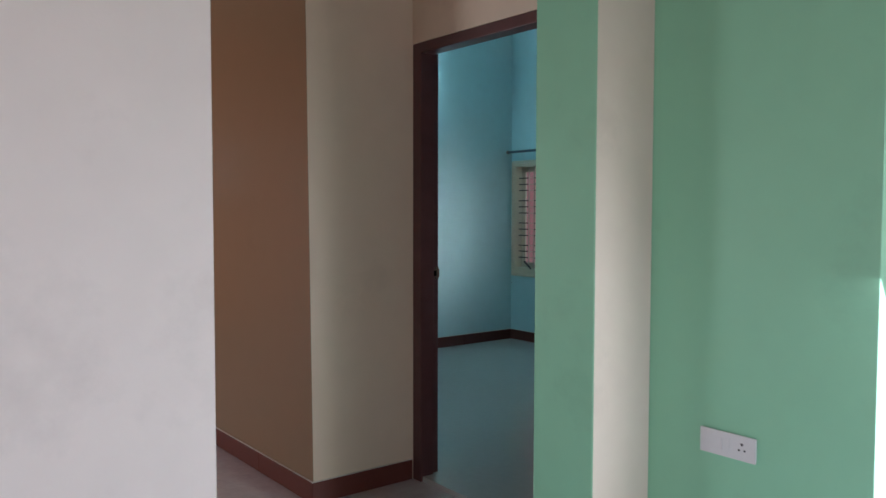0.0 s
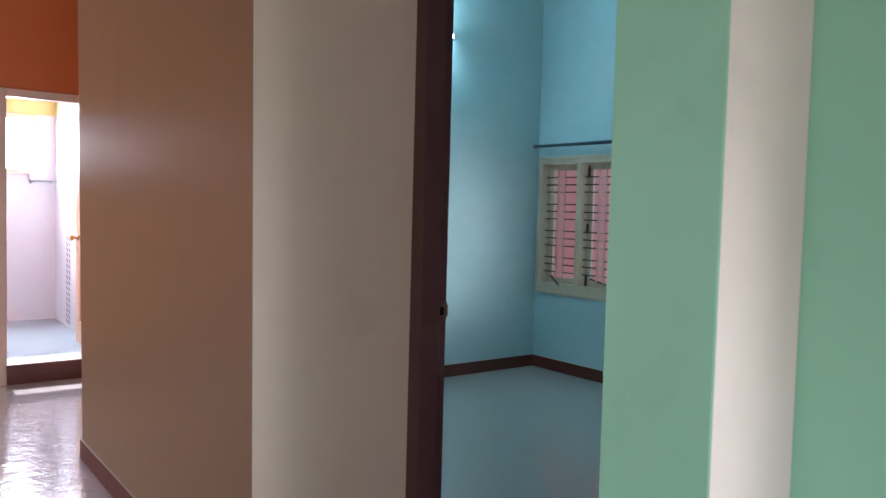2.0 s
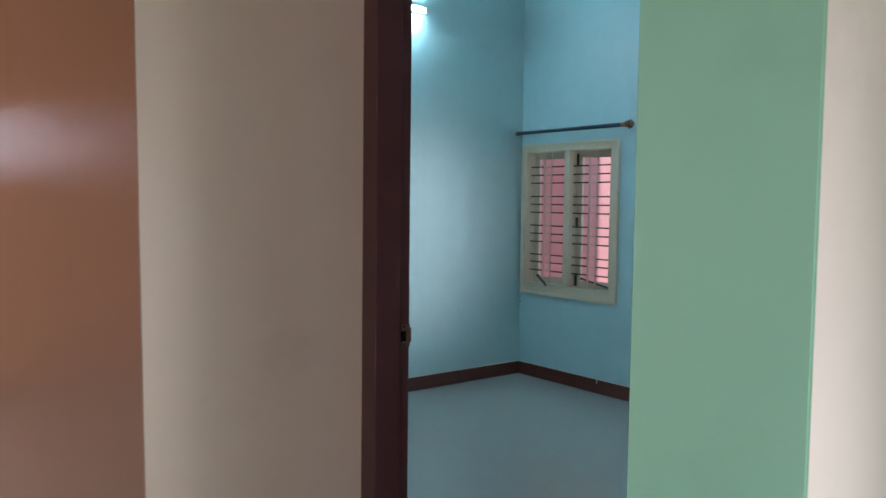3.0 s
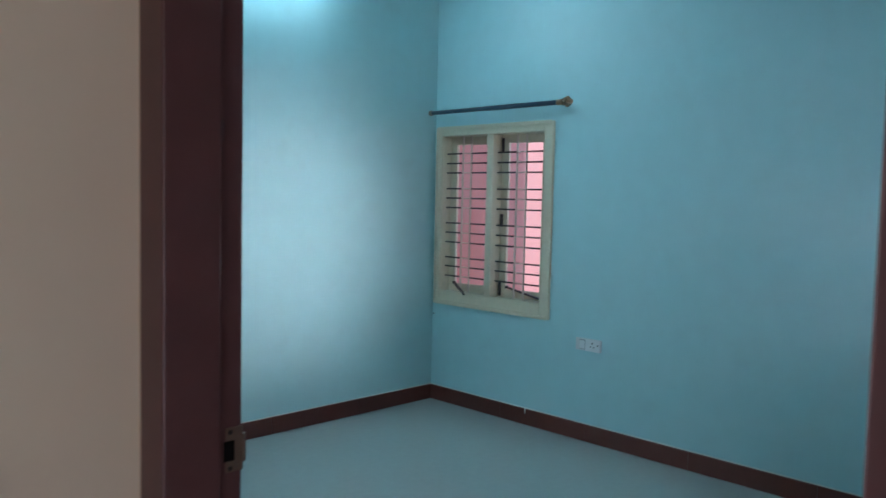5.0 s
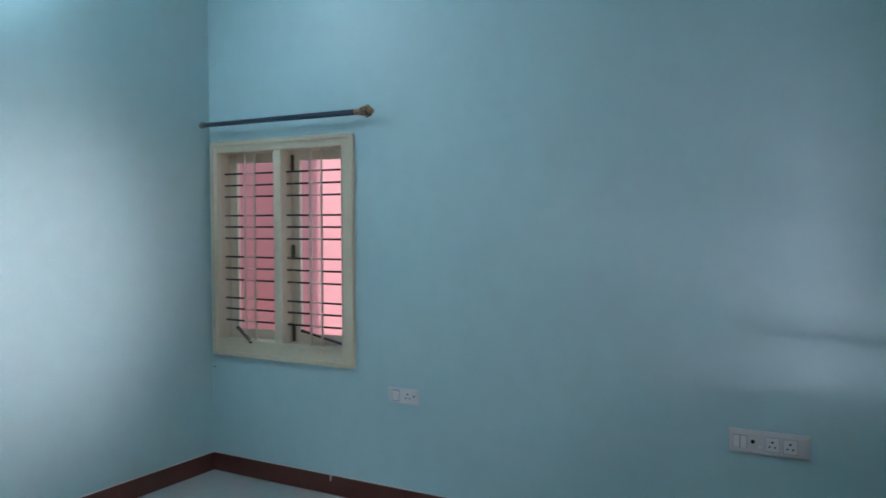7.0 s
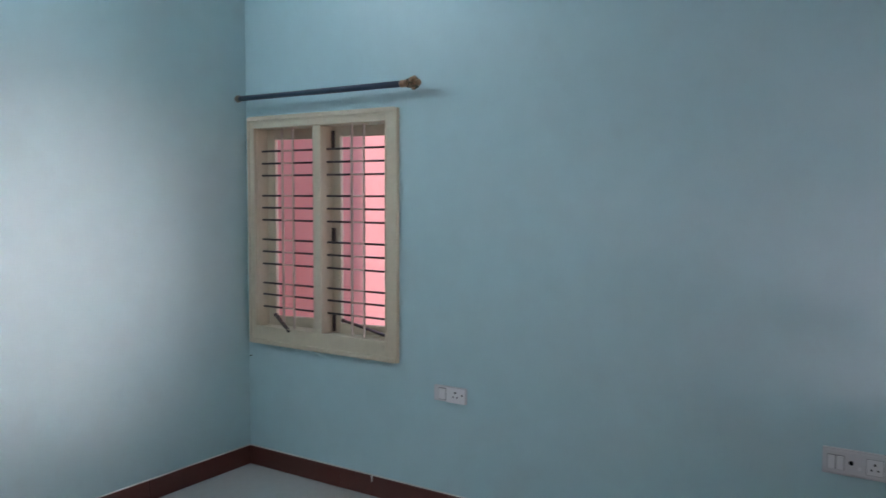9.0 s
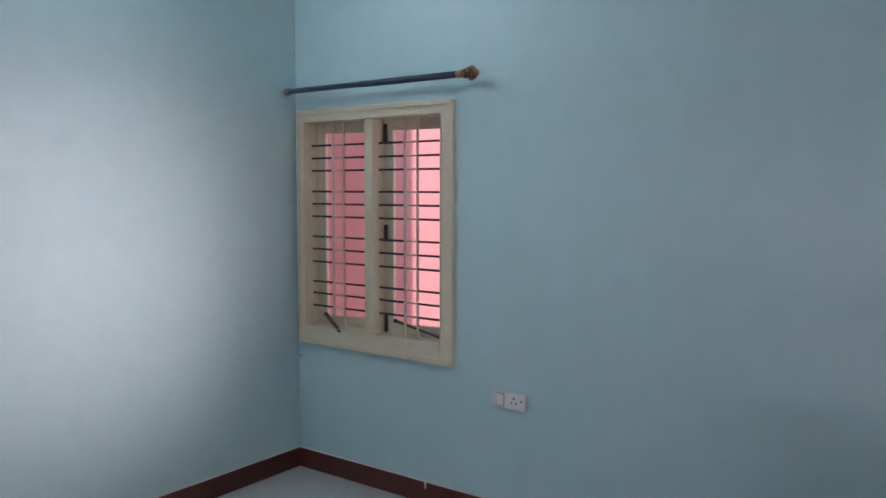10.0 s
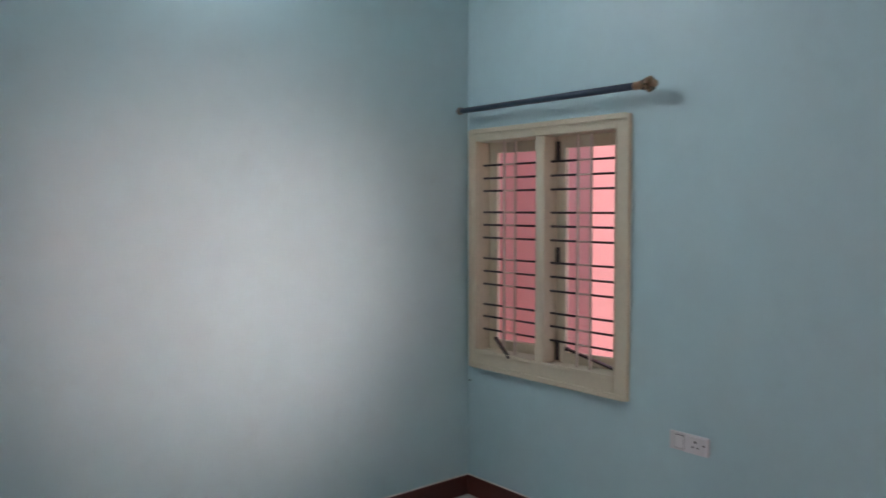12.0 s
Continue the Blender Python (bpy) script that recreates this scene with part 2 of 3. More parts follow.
y0, y1, z0, z1 = WIN
structure("wall_east", [(EAST, OUT, 1.97, y0, -0.05, H), (EAST, OUT, y1, NORTH, -0.05, H), (EAST, OUT, y0, y1, -0.05, z0), (EAST, OUT, y0, y1, z1, H)],
          {"rest": BLUE, "+x": OUTER_BOUNCE}, "pale blue painted bedroom wall with the grilled window")
x0, x1, z0, z1 = WIN_S
structure("wall_south", [(ROOM_X, x0, 1.97, SOUTH, -0.05, H), (x1, EAST, 1.97, SOUTH, -0.05, H), (x0, x1, 1.97, SOUTH, -0.05, z0), (x0, x1, 1.97, SOUTH, z1, H)],
          {"rest": BLUE, "-y": CREAM}, "pale blue painted bedroom wall with a window")
structure("wall_bedroom_west", [(2.165, ROOM_X, SOUTH, DOOR_Y0, -0.05, H), (2.165, ROOM_X, DOOR_Y1, NORTH, -0.05, H), (2.165, ROOM_X, DOOR_Y0, DOOR_Y1, DOOR_Z, H)],
          BLUE, "pale blue painted bedroom wall around the doorway")
structure("wall_hall_door", [(HALL_X, 2.165, 2.217, DOOR_Y0, -0.05, H), (HALL_X, 2.165, DOOR_Y1, PIER_Y0, -0.05, H), (HALL_X, 2.165, DOOR_Y0, DOOR_Y1, DOOR_Z, H)],
          CREAM, "cream painted hall wall around the bedroom doorway")
pier = structure("wall_hall_pier", [(PIER_X, 2.165, PIER_Y0, PIER_Y1, -0.05, H)], {"rest": BROWN, "-y": CREAM}, "hall pier, cream on one face and tan brown on the other", round_edges=0.0015)
for v in pier.data.vertices:
    if v.co.x < 1.6 and v.co.z > 3:
        v.co.x -= 0.036   # the pier is a little out of plumb
stub = structure("wall_arch_stub", [(2.003, 2.335, 1.955, 2.217, -0.05, H)], {"rest": GREEN, "-y": OFF_WHITE}, "short wall stub, off-white face and mint green end", round_edges=0.003)
for v in stub.data.vertices:
    if v.co.x < 2.1 and v.co.y > 2.1:
        v.co.y += 0.006
        v.co.x -= 0.040   # the end is not quite square
structure("wall_arch", [(-2.4, 0.576, 1.955, 2.2, -0.05, H)], {"rest": WHITE, "+x": GREEN, "+y": ORANGE}, "white painted partition wall ending at the passage", round_edges=0.005)
structure("beam", [(0.576, 2.003, 1.955, 2.2, 2.65, H)], WHITE, "white painted beam over the passage", "beam")
structure("wall_living_east", [(2.335, 2.54, 1.11, 1.97, -0.05, H), (2.335, 2.54, -3.3, 0.08, -0.05, H), (2.335, 2.54, 0.08, 1.11, 2.2, H)], GREEN,
          "mint green painted living room wall with the open entrance")
structure("wall_living_south", [(-2.4, -0.4, -3.5, -3.3, -0.05, H), (1.6, 2.54, -3.5, -3.3, -0.05, H), (-0.4, 1.6, -3.5, -3.3, 2.2, H)], WHITE,
          "white painted living room wall with a wide window")
structure("wall_west", [(-2.6, -2.4, -3.5, -1.2, -0.05, H), (-2.6, -2.4, 0.6, 5.3, -0.05, H), (-2.6, -2.4, -1.2, 0.6, 2.2, H), (-2.6, -2.4, 6.7, 7.53, -0.05, H), (-2.6, -2.4, 5.3, 6.7, 2.2, H)], ORANGE,
          "orange painted wall with a hall window and an added living room opening")
structure("wall_orange", [(-2.6, 1.40, 7.53, 7.76, -0.05, H), (2.27, 3.6, 7.53, 7.76, -0.05, H), (1.40, 2.27, 7.53, 7.76, 2.16, H)], ORANGE,
          "deep orange painted wall around the bathroom doorway")
structure("wall_alcove_east", [(3.4, 3.6, 6.23, 7.53, -0.05, H)], ORANGE, "orange painted wall closing the alcove")

# unseen wall, added to hold back low northern light between the houses
structure("wall_gap_end", [(2.45, 6.29, 10.1, 10.3, -0.3, 2.4)], OUTER_BOUNCE, "unseen plain wall added to cut northern light in the gap")

# ---- bathroom shell ----
structure("bathroom_floor", [(1.2, 2.25, 7.545, 9.9, -0.3, 0.12)], BATH_FLOOR, "blue grey wet bathroom floor, one step up", "floor")
structure("bathroom_step", [(1.455, 2.215, 7.50, 7.545, LOW, 0.123)], SKIRT, "dark maroon stone step at the bathroom door", "step")
structure("bathroom_wall_east", [(2.22, 2.45, 7.76, 10.1, -0.3, 2.2)], TILE, "white tiled bathroom wall", "wall")
structure("bathroom_wall_east_upper", [(2.224, 2.45, 7.76, 10.1, 2.2, H)], YELLOW, "yellow painted bathroom wall above the tiles", "wall")
structure("bathroom_wall_west", [(0.6, 0.8, 7.76, 10.1, -0.3, H)], TILE, "white tiled bathroom wall", "wall")
structure("bathroom_wall_north", [(0.8, 1.33, 9.86, 10.1, -0.3, 2.2), (2.05, 2.22, 9.86, 10.1, -0.3, 2.2), (1.33, 2.05, 9.86, 10.1, -0.3, 1.6)], TILE,
          "white tiled bathroom wall with a bright window", "wall")
structure("bathroom_wall_north_upper", [(0.8, 2.22, 9.864, 10.1, 2.2, H)], YELLOW, "yellow painted bathroom wall above the tiles", "wall")


# ---- skirting ----
def skirting(name, runs, label, z=0.0):
    """Skirting tiles of about 0.6 m in a thin bed with a pale bead on top. runs: start, end, and the way the face looks."""
    bed = bmesh.new()
    bead = bmesh.new()
    tiles = []
    for (ax, ay), (bx, by), (nx, ny) in runs:
        length = math.hypot(bx - ax, by - ay)
        ux, uy = (bx - ax) / length, (by - ay) / length
        count = max(1, round(length / 0.6))
        for target, d0, d1, h0, h1 in ((bed, 0.0005, 0.007, 0.0, 0.1), (bead, 0.0005, 0.010, 0.1005, 0.1028)):
            xs = sorted((ax + nx * d0, bx + nx * d1))
            ys = sorted((ay + ny * d0, by + ny * d1))
            box(target, xs[0], xs[1], ys[0], ys[1], z + h0, z + h1)
        for i in range(count):
            a, b = length * i / count + 0.0005, length * (i + 1) / count - 0.0005
            p, q = (ax + ux * a, ay + uy * a), (ax + ux * b, ay + uy * b)
            xs = sorted((p[0] + nx * 0.002, q[0] + nx * 0.012))
            ys = sorted((p[1] + ny * 0.002, q[1] + ny * 0.012))
            tiles.append((xs[0], xs[1], ys[0], ys[1], z + 0.0015, z + 0.1))
    base = tagged(new(name, mesh_of(name, bed, SKIRT)), label, "skirting", kind="structure")
    piece("bead", bead, GROUT, base)
    for t in tiles:
        piece("skirting_tile", rounded_box(*t, width=0.002, segments=1), SKIRT, base)
    return base


skirting("baseboard_bedroom", [((ROOM_X, NORTH), (EAST - 0.012, NORTH), (0, -1)), ((EAST, SOUTH), (EAST, NORTH), (-1, 0)),
                               ((ROOM_X, SOUTH), (EAST - 0.012, SOUTH), (0, 1)), ((ROOM_X, DOOR_Y1 + 0.01), (ROOM_X, NORTH - 0.012), (1, 0))],
         "maroon skirting tiles along the blue bedroom walls")
skirting("baseboard_pier", [((PIER_X - 0.012, PIER_Y0), (HALL_X - 0.01, PIER_Y0), (0, -1)), ((PIER_X, PIER_Y0), (PIER_X, PIER_Y1), (-1, 0)), ((PIER_X - 0.012, PIER_Y1), (2.165, PIER_Y1), (0, 1))],
         "maroon skirting tiles round the hall pier", LOW)
skirting("baseboard_orange", [((-2.4, 7.53), (1.40, 7.53), (0, -1)), ((2.27, 7.53), (3.4, 7.53), (0, -1))], "maroon skirting tiles along the orange wall", LOW)


# ---- bedroom door frame ----
def door_frame():
    d = thing("door_1", HALL_X, (DOOR_Y0 + DOOR_Y1) / 2, 0, "dark maroon varnished door standing open into the blue bedroom", "door")
    d["kind"] = "structure"
    deep = ROOM_X - HALL_X
    half = (DOOR_Y1 - DOOR_Y0) / 2

    def jamb(sign):
        # hall-side body with a rebate towards the room
        bm = bmesh.new()
        outer, stop, rebate = half - 0.002, half - 0.068, half - 0.052
        xs = sorted((sign * outer, sign * stop))
        box(bm, -0.002, deep - 0.036, xs[0], xs[1], LOW, DOOR_Z - 0.002)
        xs = sorted((sign * outer, sign * rebate))
        box(bm, deep - 0.036, deep + 0.004, xs[0], xs[1], 0.0, DOOR_Z - 0.002)
        bmesh.ops.remove_doubles(bm, verts=list(bm.verts), dist=1e-5)
        return bevelled(bm, 0.003)

    left = piece("jamb", jamb(1), FRAME, d)
    piece("jamb", jamb(-1), FRAME, d)
    bm = bmesh.new()
    box(bm, -0.002, deep - 0.036, -half + 0.068, half - 0.068, DOOR_Z - 0.052, DOOR_Z - 0.002)
    box(bm, deep - 0.036, deep + 0.004, -half + 0.052, half - 0.052, DOOR_Z - 0.040, DOOR_Z - 0.002)
    piece("head", bevelled(bm, 0.003), FRAME, d)
    piece("bolt_keeper", rounded_box(deep - 0.034, deep - 0.012, half - 0.16, half - 0.125, DOOR_Z - 0.0425, DOOR_Z - 0.0395, 0.001), STEEL, d, "small dark bolt keeper")
    # the leaf, swung back into the room on its hinges
    wide = 2 * half - 0.112
    leaf = piece("leaf", rounded_box(0.0, wide, -0.038, 0.0, 0.008, DOOR_Z - 0.046, 0.002), FRAME, d, "dark maroon varnished door leaf")
    leaf.matrix_local = Matrix.Translation((deep + 0.010, -half + 0.130, 0.0)) @ Matrix.Rotation(radians(1.0), 4, "Z")
    for z0, z1 in ((0.16, 0.88), (1.06, 1.94)):
        for a, b, c, e in ((0.12, wide - 0.12, z0, z0 + 0.022), (0.12, wide - 0.12, z1 - 0.022, z1), (0.12, 0.142, z0 + 0.0222, z1 - 0.0222), (wide - 0.142, wide - 0.12, z0 + 0.0222, z1 - 0.0222)):
            piece("moulding", rounded_box(a, b, 0.0002, 0.009, c, e, 0.003), FRAME, leaf)
    for z in (0.30, 1.05, 1.80):
        piece("hinge", rounded_box(deep + 0.0042, deep + 0.0085, -half + 0.035, -half + 0.125, z - 0.045, z + 0.045, 0.001), STEEL, d, "dark steel hinge")
    # the strike plate on the rebate
    piece("strike_plate", rounded_box(deep - 0.020, deep + 0.0055, half - 0.0535, half - 0.0515, 0.984, 1.046, 0.001), BRASS, left, "dull brass strike plate")
    piece("keeper_lip", rounded_box(deep + 0.0045, deep + 0.0085, half - 0.0565, half - 0.0505, 0.996, 1.036, 0.0012), BRASS, left)
    piece("latch_hole", rounded_box(deep - 0.024, deep - 0.008, half - 0.0548, half - 0.0532, 1.000, 1.028, 0.0006), HOLE, left)
    for z in (0.9900, 1.0400):
        piece("screw", moved(lathe([(0.0035, 0), (0.0035, 0.001), (0.002, 0.0016)], "y", 10), deep - 0.015, half - 0.0555, z), STEEL, left)
    return d


door_frame()


# ---- window with grille and outward casements ----
ROD_Z = (1.655, 1.592, 1.530, 1.426, 1.364, 1.301, 1.199, 1.136, 1.072, 0.971, 0.911, 0.847)


def window(name, m, label, opened, airy):
    """A two-light window. Own coordinates: x along the wall (0 at the hinge end of the first light), y outwards, z up from the floor."""
    w = tagged(new(name), label, "window", kind="structure")
    w.empty_display_size = 0.1
    wide = 0.965

    def flat(bm_boxes, width=0.003):
        bm = bmesh.new()
        for b in bm_boxes:
            box(bm, *b)
        return bevelled(bm, width)

    frame_part = piece("window_frame", flat([(0.026, 0.05, 0.002, 0.128, 0.70, 1.79), (0.915, 0.939, 0.002, 0.128, 0.70, 1.79),
                                             (0.05, 0.915, 0.002, 0.128, 1.768, 1.79), (0.05, 0.915, 0.002, 0.128, 0.70, 0.745)]), IVORY, w)
    # moulded architrave: a flat board with a raised outer lip, on the room's face of the wall
    for name_, b, lip in (("architrave", (0.0, 0.05, -0.014, 0.0, 0.66, 1.826), (0.0, 0.014, -0.022, -0.0142, 0.66, 1.826)),
                          ("architrave", (0.893, wide, -0.014, 0.0, 0.66, 1.826), (wide - 0.014, wide, -0.022, -0.0142, 0.66, 1.826)),
                          ("architrave", (0.0502, 0.8928, -0.0138, 0.0, 1.77, 1.826), (0.0142, wide - 0.0142, -0.024, -0.0142, 1.806, 1.83))):
        piece(name_, rounded_box(*b, width=0.004), IVORY, frame_part)
        piece("lip", rounded_box(*lip, width=0.004), IVORY, frame_part)
    for b in ((0.0440, 0.0500, 0.7535, 1.7765), (0.8930, 0.8990, 0.7535, 1.7765), (0.0502, 0.8928, 1.7700, 1.7765), (0.0142, wide - 0.0142, 1.7960, 1.8020)):
        piece("bead", rounded_box(b[0], b[1], -0.0185, -0.0142, b[2], b[3], width=0.0018), IVORY, frame_part)
    sill = piece("window_sill", rounded_box(0.0502, 0.8928, -0.0136, 0.0, 0.66, 0.752, width=0.005), IVORY, w)
    piece("lip", rounded_box(0.0142, wide - 0.0142, -0.026, -0.0142, 0.658, 0.684, width=0.006), IVORY, sill)
    piece("lip", rounded_box(0.0502, 0.8928, -0.019, -0.0138, 0.735, 0.753, width=0.003), IVORY, sill)
    piece("mullion", rounded_box(0.444, 0.496, -0.010, 0.118, 0.7455, 1.7675, width=0.004), IVORY, w)
    for a, b in ((0.05, 0.444), (0.496, 0.915)):
        mid = (a + b) / 2
        v0, v1 = mid - 0.054, mid + 0.020
        for v in (v0, v1):
            piece("upright_bar", rounded_box(v - 0.006, v + 0.006, 0.034, 0.044, 0.7455, 1.7675, width=0.002, segments=1), GRILLE, w)
        for z in ROD_Z:
            for c, d in ((a, v0 - 0.006), (v1 + 0.006, b)):
                piece("grille_rod", moved(lathe([(0.0052, c), (0.0052, d)], "x", 8), 0, 0.039, z), BLACK, w)
            piece("grille_link", moved(lathe([(0.0045, v0 + 0.006), (0.0045, v1 - 0.006)], "x", 8), 0, 0.039, z), GRILLE, w)
        # the casement leaf, hinged at a and pushed outwards
        leaf_w = b - a - 0.006
        turn = Matrix.Translation((a + 0.003, 0.072, 0)) @ Matrix.Rotation(radians(opened), 4, "Z")
        leaf = piece("casement", flat([(0.0, 0.048, 0.0, 0.026, 0.735, 1.79), (leaf_w - 0.048, leaf_w, 0.0, 0.026, 0.735, 1.79),
                                       (0.048, leaf_w - 0.048, 0.0, 0.026, 1.716, 1.79), (0.048, leaf_w - 0.048, 0.0, 0.026, 0.735, 0.795)]), IVORY, w)
        leaf.matrix_local = turn
        pane = piece("pane", rounded_box(0.044, leaf_w - 0.044, 0.011, 0.015, 0.79, 1.722, width=0.0005, segments=1), GLASS, leaf, "clear window pane")
        pane.visible_shadow = not airy
        for z in (0.80, 1.70) if a > 0.3 else ():
            piece("hinge", moved(lathe([(0.009, -0.045), (0.009, 0.045)], "z", 10), 0.012, -0.008, z), STEEL, leaf)
        # the stay, from the leaf's foot to the sill
        start = turn @ Vector((leaf_w * 0.16, -0.010, 0.812))
        end = Vector((b - 0.012, 0.05, 0.756)) if a > 0.3 else Vector((a + 0.24, -0.022, 0.742))
        if a < 0.3:
            start = turn @ Vector((leaf_w * 0.12, -0.004, 0.80))
        along = end - start
        bm = rounded_box(0, along.length, -0.009, 0.009, -0.005, 0.005, width=0.002)
        bmesh.ops.transform(bm, verts=list(bm.verts), matrix=Matrix.Translation(start) @ along.to_track_quat("X", "Z").to_matrix().to_4x4())
        piece("stay", bm, STEEL, w, "dark metal casement stay")
        piece("stay_pivot", moved(lathe([(0.011, 0), (0.011, 0.012), (0.006, 0.016)], "z", 12), start.x, start.y, start.z - 0.008), STEEL, w)
        if a > 0.3:
            piece("handle", rounded_box(a + 0.012, a + 0.03, 0.055, 0.068, 1.19, 1.27, width=0.003), STEEL, w, "dark metal window handle")
    w.matrix_world = m
    return w


window("window_1", Matrix(((0, 1, 0, EAST), (-1, 0, 0, 5.976), (0, 0, 1, 0), (0, 0, 0, 1))), "ivory two-light window with black grille rods and casements ajar", 9, False)
window("window_2", Matrix(((-1, 0, 0, 4.645), (0, -1, 0, SOUTH), (0, 0, 1, 0), (0, 0, 0, 1))), "ivory two-light window with black grille rods and casements ajar", 9, True)


# ---- curtain rod ----
def curtain_rod():
    d = thing("curtain_rod", 5.277, 5.402, 1.918, "navy blue metal curtain rod with copper finials above the window", "curtain rod")
    piece("rod", lathe([(0.0145, -0.455), (0.0145, 0.1), (0.0135, 0.101), (0.0135, 0.565)], "y", 20), ROD, d)
    piece("inner_rod", lathe([(0.0105, -0.50), (0.0105, -0.455)], "y", 20), PEWTER, d)
    piece("collar", lathe([(0.0135, -0.482), (0.0180, -0.478), (0.0150, -0.470), (0.0150, -0.464), (0.0178, -0.458), (0.0145, -0.452)], "y", 20), COPPER, d, "copper collar")
    # a fluted bulb between a cup and a small button
    bulb = lathe([(0.012, -0.486), (0.020, -0.490), (0.021, -0.496), (0.017, -0.500), (0.024, -0.505), (0.0315, -0.513), (0.0335, -0.522), (0.0315, -0.531), (0.024, -0.539), (0.013, -0.543)], "y", 48)
    for v in bulb.verts:
        if -0.541 < v.co.y < -0.502:
            k = 0.95 - 0.12 * abs(math.sin(4 * math.atan2(v.co.z, v.co.x)))
            v.co.x, v.co.z = v.co.x * k, v.co.z * k
    finial = piece("finial", bulb, BRONZE, d, "fluted dark bronze finial with copper edges")
    piece("button", lathe([(0.0135, -0.541), (0.0155, -0.546), (0.012, -0.553), (0.005, -0.557)], "y", 20), COPPER, finial)
    piece("end_cap", lathe([(0.0125, 0.56), (0.017, 0.562), (0.0185, 0.58), (0.013, 0.588)], "y", 20), PEWTER, d, "dull metal end cap")
    for y in (-0.44, 0.50):
        b = piece("bracket", rounded_box(0.012, 0.0725, y - 0.005, y + 0.005, 0.001, 0.011, 0.002), ROD, d)
        piece("bracket_plate", rounded_box(0.069, 0.0728, y - 0.007, y + 0.007, -0.002, 0.014, 0.001), ROD, b)
    return d


curtain_rod()


# ---- switches and sockets ----
def pins(parent, x, y, z, s=1.0):
    """The three holes of a socket, on a face that looks to -x."""
    for dy, dz, r in ((0, 0.012, 0.0042), (0.0095, -0.006, 0.0033), (-0.0095, -0.006, 0.0033)):
        piece("pin_hole", moved(lathe([(r * s, 0), (r * s, 0.0012)], "x", 10), x - 0.0012, y + dy * s, z + dz * s), HOLE, parent)


def socket_small():
    d = thing("wall_socket", EAST, 4.728, 0.555, "white plastic switch and socket plate on the blue wall", "socket")
    piece("backbox", rounded_box(-0.014, -0.0005, -0.083, 0.083, -0.035, 0.035, 0.003), PLASTIC, d)
    f = piece("faceplate", rounded_box(-0.022, -0.0142, -0.083, 0.014, -0.034, 0.034, 0.003), PLASTIC_SIDE, d)
    pins(f, -0.022, -0.034, 0.0, 1.1)
    piece("indicator", moved(lathe([(0.004, 0), (0.004, 0.0015)], "x", 12), -0.0235, -0.070, 0.006), HOLE, f, "dark indicator lens")
    piece("gap_shade", rounded_box(-0.0147, -0.0140, 0.0165, 0.056, -0.0265, 0.0265, 0.0003, 1), GAP_SHADE, d)
    piece("rocker", rounded_box(-0.020, -0.0149, 0.019, 0.053, -0.024, 0.024, 0.003), PLASTIC_SIDE, d)
    return d


def socket_big():
    d = thing("switchboard", EAST, 3.094, 0.55, "white plastic switchboard with two rockers and two sockets", "switchboard")
    piece("backbox", rounded_box(-0.014, -0.0005, -0.143, 0.143, -0.045, 0.045, 0.004), PLASTIC, d)
    f = piece("faceplate", rounded_box(-0.0205, -0.0142, -0.136, 0.136, -0.038, 0.038, 0.003), PLASTIC, d)
    for y in (0.114, 0.088):
        piece("gap_shade", rounded_box(-0.0211, -0.0204, y - 0.0125, y + 0.0125, -0.0248, 0.0248, 0.0003, 1), GAP_SHADE, f)
        piece("rocker", rounded_box(-0.027, -0.0212, y - 0.011, y + 0.011, -0.023, 0.023, 0.002), PLASTIC_SIDE, f)
    piece("indicator", moved(lathe([(0.0075, 0), (0.0075, 0.002)], "x", 14), -0.0227, 0.055, 0.004), HOLE, f, "dark indicator lens")
    piece("fuse_cap", moved(lathe([(0.006, 0), (0.006, 0.003)], "x", 14), -0.0237, 0.030, -0.012), PLASTIC_SIDE, f)
    for y in (-0.014, -0.076):
        piece("gap_shade", rounded_box(-0.0211, -0.0204, y - 0.0252, y + 0.0252, -0.0272, 0.0272, 0.0003, 1), GAP_SHADE, f)
        s = piece("socket_face", rounded_box(-0.0225, -0.0207, y - 0.024, y + 0.024, -0.026, 0.026, 0.001), PLASTIC_SIDE, f)
        pins(s, -0.0225, y, -0.002)
    return d


def socket_hall():
    d = thing("wall_socket", 2.335, 1.607, 0.494, "white plastic switch and socket plate on the green wall", "socket")
    piece("backbox", rounded_box(-0.008, -0.0005, -0.108, 0.108, -0.043, 0.043, 0.003), PLASTIC, d)
    f = piece("faceplate", rounded_box(-0.013, -0.0082, -0.110, 0.110, -0.045, 0.045, 0.003), PLASTIC, d)
    piece("rocker", rounded_box(-0.0155, -0.0132, -0.012, 0.012, -0.023, 0.023, 0.001), PLASTIC, f)
    piece("rocker", rounded_box(-0.0155, -0.0132, 0.02, 0.044, -0.023, 0.023, 0.001), PLASTIC, f)
    pins(f, -0.013, -0.058, 0.0, 1.15)
    return d


def nail():
    d = thing("wall_nail", EAST, 5.978, 0.585, "small dark nail in the blue wall under the window corner", "nail")
    piece("nail_shank", lathe([(0.0022, -0.012), (0.0022, -0.0005)], "x", 8), STEEL, d)
    piece("nail_head", lathe([(0.0015, -0.0145), (0.0035, -0.0135), (0.0035, -0.0122)], "x", 10), STEEL, d)


def mortar_chip():
    d = thing("mortar_chip", EAST, 5.165, 0.072, "small pale mortar crumb stuck on the maroon skirting tile", "mortar crumb")
    bm = rounded_box(-0.0165, -0.0122, -0.004, 0.004, 0.0, 0.031, 0.0015)
    for v in bm.verts:
        v.co.y *= 0.5 + v.co.z / 0.04
    piece("crumb", bm, GROUT, d)


nail()
mortar_chip()
socket_small()
